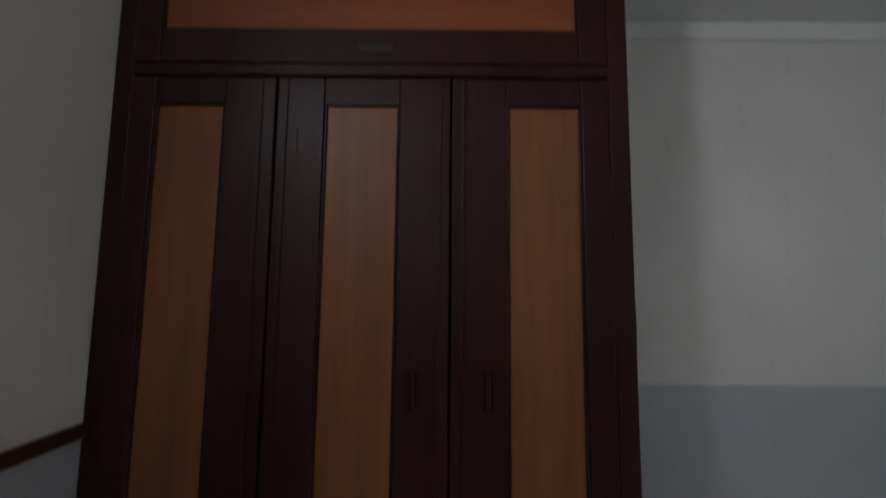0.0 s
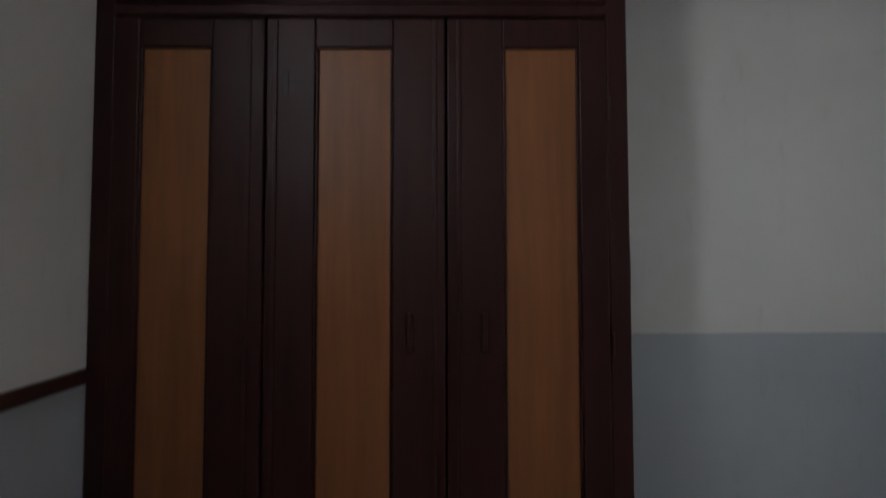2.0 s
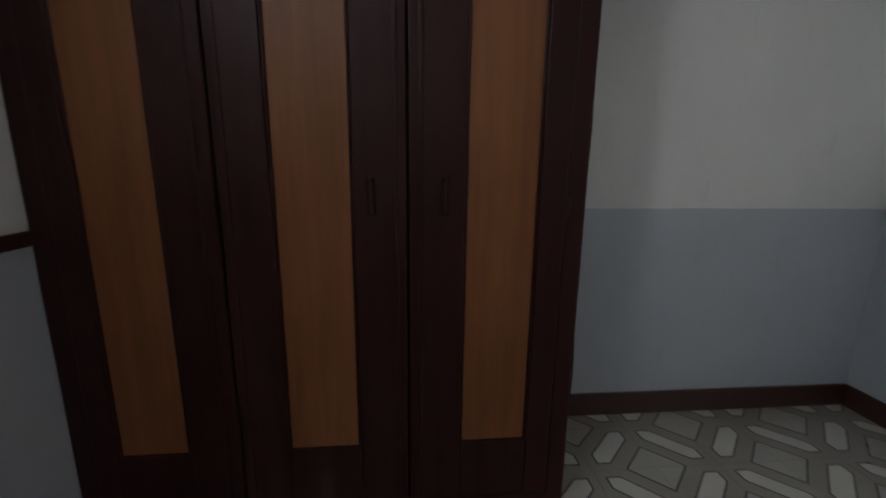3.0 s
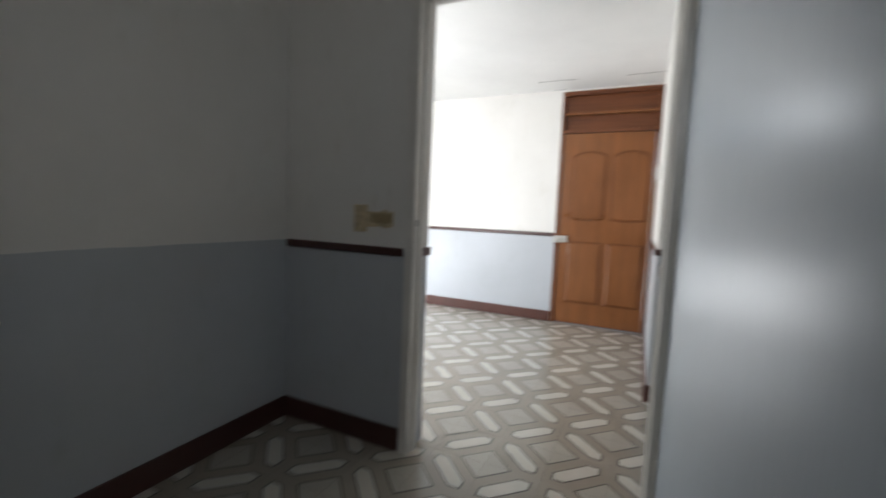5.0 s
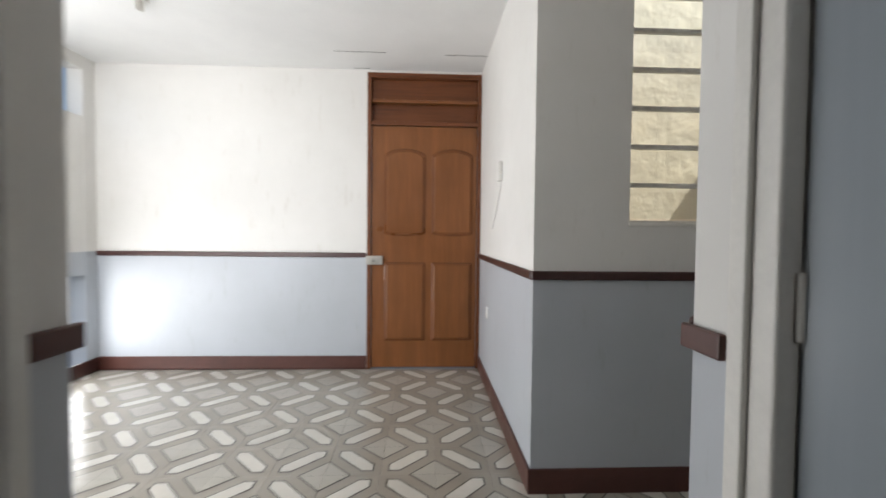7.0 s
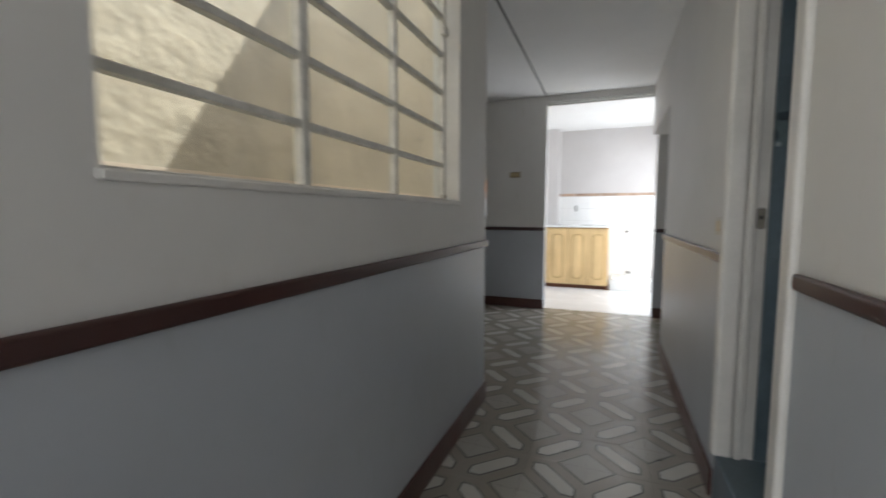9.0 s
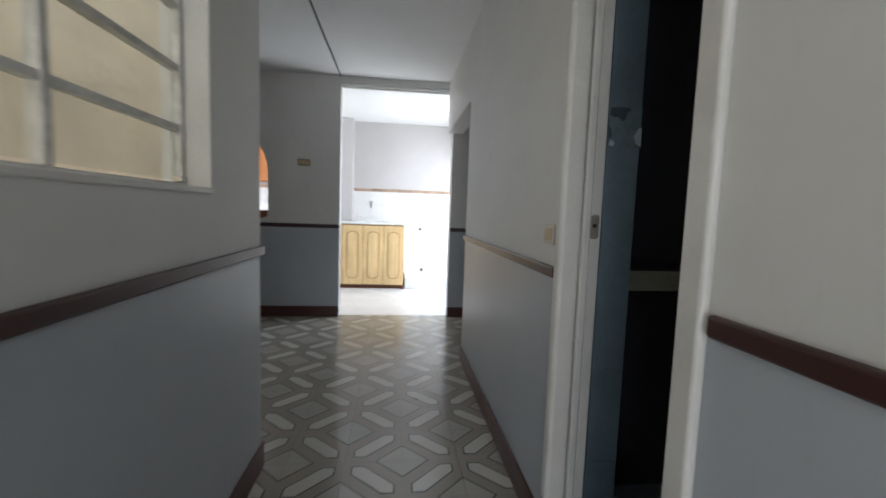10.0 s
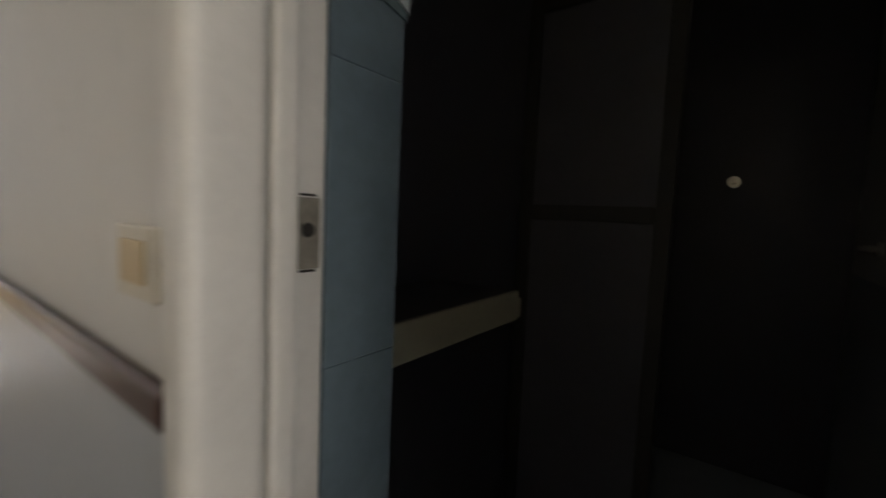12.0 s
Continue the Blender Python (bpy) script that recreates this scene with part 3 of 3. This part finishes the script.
for z in (1.078, 1.125):
    part("rocker", rounded(0.312, -0.164, z, 0.342, -0.160, z + 0.038, 0.002), M_PLATE_OLD, switch)
for z in (1.064, 1.176):
    part("screw", tube((0.327, -0.1615, z), (0.327, -0.1598, z), 0.0035, 10), M_METAL, switch)


def ragged(x0, x1, z0, z1, amount, n=9):
    """Outline of a torn strip in x and z."""
    top = [(x0 + (x1 - x0) * k / n, z1 - amount * random.random()) for k in range(n + 1)]
    low = [(x0 + (x1 - x0) * k / n, z0 + amount * random.random()) for k in range(n + 1)]
    return low + top[::-1]


random.seed(5)
part("tape", prism(ragged(0.352, 0.512, 1.076, 1.166, 0.014), 1, -0.1532, -0.1502), M_PLATE_OLD, switch, "curled yellowed tape")
part("tape", prism(ragged(0.392, 0.505, 1.092, 1.150, 0.012), 1, -0.1558, -0.1530), M_PLATE_BR, switch, "torn brown tape strip")

# ---- hall things ----
rose = thing("lamp_holder", "small grey bare lamp holder under the hall ceiling", "lamp holder")
part("rose", tube((-0.50, 1.90, H - 0.018), (-0.50, 1.90, H - 0.0005), 0.045, 24), M_PLATE_W, rose)
part("socket", tube((-0.50, 1.90, H - 0.062), (-0.50, 1.90, H - 0.018), 0.021, 18), M_METAL, rose)
bell = thing("wall_intercom", "small pale plastic box with a hanging lead on the wall", "intercom")
part("case", rounded(1.640, 1.86, 1.48, 1.6665, 1.93, 1.60, 0.004), M_PLATE_W, bell)
cu = bpy.data.curves.new("lead", "CURVE")
cu.dimensions, cu.bevel_depth, cu.bevel_resolution = "3D", 0.003, 2
sp = cu.splines.new("POLY")
sp.points.add(20)
for k, q in enumerate(sp.points):
    u = k / 20
    q.co = (1.662, 1.90 + 0.33 * u ** 1.5, 1.49 - 0.30 * u, 1)
lead = new("lead", cu)
cu.materials.append(M_PLATE_W)
lead.parent = bell
for x0, x1, y, d in ((1.34, 1.662, 2.545, 0.010), (0.50, 0.90, 2.530, -0.008), (0.60, 0.735, 2.846, 0.002)):
    pts = [(x0 + (x1 - x0) * k / 8, y + d * math.sin(1.7 * k) * 0.5 + 0.0035) for k in range(9)]
    pts += [(px, py - 0.003 - 0.004 * abs(math.sin(2.3 * k))) for k, (px, py) in enumerate(reversed(pts))]
    solid("ceiling_crack", prism(pts, 2, H - 0.0015, H - 0.0002), M_HOLE, "thin dark crack along the ceiling's edge", "crack", "structure")
outlet = thing("wall_outlet", "small white blank outlet plate on the grey-blue dado", "wall outlet")
part("plate", rounded(1.659, 2.385, 0.525, 1.6665, 2.455, 0.605, 0.003), M_PLATE_W, outlet)
part("socket", tube((1.660, 2.42, 0.565), (1.657, 2.42, 0.565), 0.016, 16), M_PLATE_W, outlet)
# ---- corridor things ----
sw = thing("light_switch", "yellowed plastic light switch beside the bathroom door", "light switch")
part("plate", rounded(3.640, 0.0006, 1.058, 3.732, 0.009, 1.130, 0.0035, 4), M_PLATE_CREAM, sw, "cream plastic plate")
part("rocker", rounded(3.656, 0.009, 1.074, 3.714, 0.0125, 1.116, 0.0016, 3), M_PLATE, sw, "yellowed rocker")
sw = thing("light_switch", "wide yellowed switch plate beside the kitchen doorway", "light switch")
part("plate", rounded(6.811, 1.435, 1.590, 6.8195, 1.560, 1.658, 0.003), M_PLATE_BR, sw)
for y in (1.455, 1.49, 1.525):
    part("rocker", rounded(6.807, y, 1.605, 6.811, y + 0.022, 1.643, 0.0015), M_PLATE, sw)
track = thing("curtain_rail", "white double rail across the top of the kitchen doorway", "curtain rail")
part("rod", tube((6.875, -0.05, 2.428), (6.875, 1.13, 2.428), 0.014), M_PLATE_W, track)
part("rod", tube((6.832, -0.05, 2.444), (6.832, 1.13, 2.444), 0.013), M_PLATE_W, track)
for y in (-0.035, 1.115):
    part("bracket", rounded(6.825, y - 0.008, 2.415, 6.885, y + 0.008, 2.4595, 0.002), M_METAL, track)
sill = thing("hatch_sill", "brown wooden sill of the arched hatch, its edge broken away", "sill", kind="structure")
part("board", rounded(6.785, A0 + 0.002, SILL - 0.012, 6.965, A1 - 0.002, SILL + 0.016, 0.005), M_SILL, sill)
low = [(A0 + 0.005 + 0.99 * k / 14, SILL - 0.045 - 0.028 * abs(math.sin(1.9 * k)) - (0.03 if 3 < k < 8 else 0.0)) for k in range(15)]
part("fascia", prism(low + [(A1 - 0.005, SILL - 0.013), (A0 + 0.005, SILL - 0.013)], 0, 6.800, 6.8192), M_SILL, sill, "splintered brown edge board")

# ---- kitchen things ----
KX = 8.446
cabinet = thing("kitchen_cabinet", "pale yellow wooden base cabinet with moulded doors, closed", "kitchen cabinet")
# body coloured darker so the gaps between doors read as shaded
part("body", rounded(KX + 0.02, 0.412, 0.09, 9.03, 2.9, 0.945, 0.002), M_KCAB_SHADE, cabinet)
part("end_panel", rounded(KX + 0.019, 0.4085, 0.085, 9.03, 0.4118, 0.945, 0.001), M_KCAB, cabinet)
part("plinth", rounded(KX + 0.06, 0.43, 0.0, 9.0, 2.9, 0.09, 0.002), M_DOOR_DK, cabinet)
part("leg", rounded(KX + 0.005, 0.405, 0.0, KX + 0.055, 0.45, 0.09, 0.004), M_DOOR_DK, cabinet, "short brown corner foot")


def long_oval(y0, y1, z0, z1, x0, x1):
    pts, r, n = [], (y1 - y0) / 2, 8
    for k in range(n + 1):
        a = math.pi * k / n
        pts.append(((y0 + y1) / 2 + r * math.cos(a), z1 - r * 0.7 + r * 0.7 * math.sin(a)))
    for k in range(n + 1):
        a = math.pi + math.pi * k / n
        pts.append(((y0 + y1) / 2 + r * math.cos(a), z0 + r * 0.7 + r * 0.7 * math.sin(a)))
    return prism(pts, 0, x0, x1)


for k in range(7):
    y0 = 0.415 + 0.296 * k
    d = part("door", rounded(KX, y0, 0.065, KX + 0.019, y0 + 0.288, 0.93, 0.004), M_KCAB, cabinet)
    # darker ring paints the groove's shade round each panel
    part("moulding", long_oval(y0 + 0.058, y0 + 0.232, 0.15, 0.85, KX - 0.003, KX + 0.002), M_KCAB_SHADE, d)
    part("panel", long_oval(y0 + 0.072, y0 + 0.218, 0.166, 0.834, KX - 0.010, KX - 0.002), M_KCAB, d)
    hy = y0 + 0.262 if k % 2 else y0 + 0.028
    part("knob", tube((KX - 0.022, hy, 0.80), (KX, hy, 0.80), 0.011), M_KCAB, d)
solid("countertop", rounded(KX - 0.02, 0.40, 0.947, 9.045, 2.9, 0.978, 0.006), M_COUNTER, "white worktop on the base cabinet", "countertop")
wall_cab = thing("wall_cabinet", "orange wooden wall cabinet seen through the hatch", "wall cabinet")
part("body", rounded(8.77, 2.02, 1.53, 9.04, 3.5, 2.12, 0.003), M_KORANGE, wall_cab)
for k in range(3):
    y0 = 2.025 + 0.49 * k
    d = part("door", rounded(8.752, y0, 1.535, 8.77, y0 + 0.482, 2.115, 0.004), M_KORANGE, wall_cab)
    part("knob", tube((8.735, y0 + 0.05, 1.62), (8.752, y0 + 0.05, 1.62), 0.01), M_METAL, d)
solid("kitchen_column", rounded(8.80, 1.20, 0.979, 9.049, 1.50, H - 0.001, 0.004), M_KWALL, "grey-white plastered column behind the worktop", "column", "structure")
step = solid("wash_curb", rounded(8.50, -0.60, 0.0, 9.03, 0.385, 0.17, 0.01, 3), M_COUNTER, "low white tiled curb beside the cabinet", "curb")


def tap(name, y, z, label):
    t = thing(name, label, "tap")
    part("pipe", tube((9.045, y, z), (8.985, y, z), 0.011), M_HOLE, t)
    part("spout", tube((8.99, y, z + 0.01), (8.985, y, z - 0.075), 0.010), M_HOLE, t)
    part("lever", rounded(8.975, y - 0.022, z + 0.008, 8.993, y + 0.022, z + 0.020, 0.003), M_HOLE, t)


tap("water_tap", 0.93, 1.27, "small dark metal tap above the worktop")
tap("water_tap", 2.69, 1.29, "small dark metal tap above the worktop")
for y, z in ((0.145, 0.875), (0.105, 0.22)):
    o = thing("pipe_outlet", "dark capped water outlet in the tiled wall", "pipe outlet", "outlets in the kitchen wall")
    part("collar", tube((9.045, y, z), (9.032, y, z), 0.028, 18), M_METAL, o)
    part("cap", tube((9.034, y, z), (9.012, y, z), 0.018, 14), M_HOLE, o)

# ---- bathroom things ----
stub = thing("tiled_pier", "blue-tiled pier just inside the bathroom door", "pier", kind="structure")
part("core", square(3.5802, -0.224, 0.0, 3.899, -0.1505, H - 0.001), M_BSHADE, stub)
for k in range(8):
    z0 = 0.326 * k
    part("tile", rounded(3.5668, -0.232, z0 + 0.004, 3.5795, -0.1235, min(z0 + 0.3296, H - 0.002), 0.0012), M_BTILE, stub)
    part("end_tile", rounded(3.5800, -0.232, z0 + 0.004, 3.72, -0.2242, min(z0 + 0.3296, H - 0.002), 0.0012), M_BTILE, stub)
ledge = thing("shelf", "narrow cream shelf board on the bathroom wall with shade put into its colour", "shelf")
# top board takes the shade colour, so only the front strip stands out
part("board", rounded(3.6625, -0.765, 0.91, 3.899, -0.235, 0.974, 0.003), M_BSHADE, ledge, "top board coloured dark for shade")
part("front_strip", rounded(3.650, -0.765, 0.905, 3.662, -0.225, 0.977, 0.003), M_CREAM, ledge)
part("end_cap", rounded(3.648, -0.776, 0.910, 3.70, -0.7655, 0.958, 0.003), M_CREAM, ledge)
screen = thing("bathroom_partition", "framed partition door, coloured dark for the unlit bathroom", "partition")
for x0, x1, z0, z1 in ((3.395, 3.44, 0, 1.90), (3.83, 3.875, 0, 1.90), (3.44, 3.83, 1.84, 1.90), (3.44, 3.83, 1.15, 1.20), (3.44, 3.83, 0.0, 0.07)):
    part("frame", rounded(x0, -1.23, z0, x1, -1.20, z1, 0.003), M_HOLE, screen)
# panels are coloured with the same bathroom shade
part("panel", square(3.44, -1.222, 0.07, 3.83, -1.212, 1.15), M_BSHADE, screen)
part("panel", square(3.44, -1.222, 1.20, 3.83, -1.212, 1.84), M_BSHADE, screen)
tap_b = thing("shower_tap", "small chrome tap on the bathroom wall with shade put into its colour", "tap")
part("rose", tube((3.289, -2.198, 1.358), (3.289, -2.185, 1.358), 0.026, 16), M_METAL, tap_b)
part("spindle", tube((3.289, -2.186, 1.358), (3.289, -2.14, 1.358), 0.012, 12), M_METAL, tap_b)
hook = thing("towel_hook", "small chrome hook on the bathroom wall with shade put into its colour", "hook")
part("rose", tube((2.861, -1.80, 1.10), (2.872, -1.80, 1.10), 0.024, 16), M_METAL, hook)
part("spindle", tube((2.871, -1.80, 1.10), (2.915, -1.80, 1.10), 0.011, 12), M_METAL, hook)
# a tile broken away at head height: bed of mortar, a deep hole, loose chips
part("mortar_patch", prism([(-0.124, 1.392), (-0.158, 1.382), (-0.196, 1.388), (-0.2318, 1.380), (-0.2318, 1.505), (-0.205, 1.512), (-0.172, 1.500), (-0.150, 1.511), (-0.124, 1.498)], 0, 3.5636, 3.5667), M_MORTAR, stub, "bare teal-grey mortar where tile broke off")
part("hole", prism([(-0.126, 1.504), (-0.150, 1.507), (-0.189, 1.506), (-0.190, 1.496), (-0.180, 1.492), (-0.178, 1.476), (-0.168, 1.464), (-0.152, 1.478), (-0.140, 1.474), (-0.126, 1.482)], 0, 3.5620, 3.5635), M_PIT, stub, "dark broken hole")
part("tile_chip", prism([(-0.208, 1.418), (-0.216, 1.395), (-0.2318, 1.388), (-0.2318, 1.448), (-0.222, 1.444)], 0, 3.5595, 3.5635), M_CHIP, stub, "pale broken tile chip")
part("tile_chip", prism([(-0.124, 1.388), (-0.139, 1.384), (-0.143, 1.397), (-0.130, 1.404)], 0, 3.5600, 3.5635), M_CHIP, stub, "pale broken tile chip")
part("hole", prism([(-0.124, 1.408), (-0.133, 1.412), (-0.131, 1.440), (-0.124, 1.446)], 0, 3.5620, 3.5635), M_PIT, stub, "dark broken hole")

# ---- small pieces of walls and floors ----
# border and white tiles on the kitchen's back wall
KW = bpy.data.objects["wall_kitchen_back"]


def shared_box(name, sx, sy, sz, mat, r=0.0015):
    bm = rounded(-sx / 2, -sy / 2, -sz / 2, sx / 2, sy / 2, sz / 2, r, 1)
    return mesh_of(name, bm, mat)


bt = shared_box("border_tile", 0.012, 0.192, 0.045, M_BORDER)
for k in range(20):
    ob = new("border_tile", bt)
    ob.location = (9.045, -0.55 + 0.2 * k, 1.470)
    ob.parent = KW
wt = shared_box("wall_tile", 0.008, 0.1975, 0.1975, M_KTILE)
for k in range(20):
    for j in range(7):
        ob = new("wall_tile", wt)
        ob.location = (9.0465, -0.55 + 0.2 * k, 0.146 + 0.2 * j)
        ob.parent = KW

# floor tiles: each has one long hexagon across it and two quarter diamonds
P = 0.2625
TH = P / 2 - 0.0007


def tile_data():
    """Faces of one tile: vertices, faces and material numbers (0 grey, 1 white, 2 pale, 3 line)."""
    v, f, m = [], [], []

    def add(points, z, mat):
        i = len(v)
        v.extend((x, y, z) for x, y in points)
        f.append(tuple(range(i, i + len(points))))
        m.append(mat)
    t = TH
    i = len(v)
    v.extend(((-t, -t, 0), (t, -t, 0), (t, t, 0), (-t, t, 0), (-t, -t, -0.007), (t, -t, -0.007), (t, t, -0.007), (-t, t, -0.007)))
    for q in ((0, 1, 2, 3), (0, 4, 5, 1), (1, 5, 6, 2), (2, 6, 7, 3), (3, 7, 4, 0)):
        f.append(tuple(i + k for k in q))
        m.append(0)

    def hexagon(half, wide):
        s = math.sqrt(0.5)
        along = [(half, 0), (half - wide, wide), (-half + wide, wide), (-half, 0), (-half + wide, -wide), (half - wide, -wide)]
        return [((a - b) * s, (a + b) * s) for a, b in along]
    add(hexagon(0.138, 0.0415), 0.0008, 3)
    add(hexagon(0.127, 0.0345), 0.0015, 1)
    for sx, sy in ((1, -1), (-1, 1)):
        for r, z, mat in ((0.126, 0.0008, 3), (0.115, 0.0015, 2)):
            tri = [(sx * t, sy * t), (sx * (t - r), sy * t), (sx * t, sy * (t - r))]
            add(tri if sx * sy > 0 else tri[::-1], z, mat)
    return v, f, m


TV, TF, TM = tile_data()
TILE_MATS = (M_TILE, M_TILE_W, M_TILE_D, M_TILE_L)


def tile_mesh(name, v, f, m):
    me = bpy.data.meshes.new(name)
    me.from_pydata(v, [], f)
    for mt in TILE_MATS:
        me.materials.append(mt)
    me.polygons.foreach_set("material_index", m)
    bm = bmesh.new()
    bm.from_mesh(me)
    for face in bm.faces:
        if abs(face.normal.z) > 0.5 and face.normal.z < 0:
            face.normal_flip()
    bm.to_mesh(me)
    bm.free()
    me.update()
    return me


one = tile_mesh("floor_tile", TV, TF, TM)
two = tile_mesh("floor_tile_turned", [(-y, x, z) for x, y, z in TV], TF, TM)
floor = bpy.data.objects["floor"]
ROOMS = [(-0.165, -3.305, 2.78, -0.15), (-1.50, -0.15, 1.667, 2.875), (1.667, -0.15, 6.80, 1.11), (4.13, 1.11, 6.80, 3.6)]
NEAR = [(0.3, -1.9, 1.8, 2.9), (1.6, -0.15, 6.2, 1.2), (4.0, 1.1, 6.0, 1.8)]
rest_v, rest_f, rest_m = [], [], []
near_count = 0
for i in range(-16, 34):
    for j in range(-18, 12):
        x, y = 0.858 + P * i, 1.1375 + P * j
        if not any(a - 0.10 < x < c + 0.10 and b - 0.10 < y < d + 0.10 for a, b, c, d in ROOMS):
            continue
        if 2.80 < x < 3.7 and y < -0.14:
            continue
        odd = (i + j) % 2
        if near_count < 300 and any(a < x < c and b < y < d for a, b, c, d in NEAR):
            ob = new("floor_tile", two if odd else one)
            ob.location = (x, y, 0)
            ob.parent = floor
            near_count += 1
        else:
            n = len(rest_v)
            rest_v += [((-b if odd else a) + x, (a if odd else b) + y, z) for a, b, z in TV]
            rest_f += [tuple(n + k for k in q) for q in TF]
            rest_m += TM
rest = new("floor_tiles", tile_mesh("floor_tiles", rest_v, rest_f, rest_m))
rest.parent = floor
tagged(rest, "grey patterned ceramic tiles further off", kind="stuff")
solid("floor_kitchen", square(6.88, -0.72, -0.007, 9.05, 3.64, 0.002), M_KTILE, "plain white glazed kitchen floor", "floor", "structure")
solid("floor_bath", square(2.86, -2.2, -0.006, 3.9, -0.15, 0.004), M_BFLOOR, "grey-blue tiled bathroom floor", "floor", "structure")
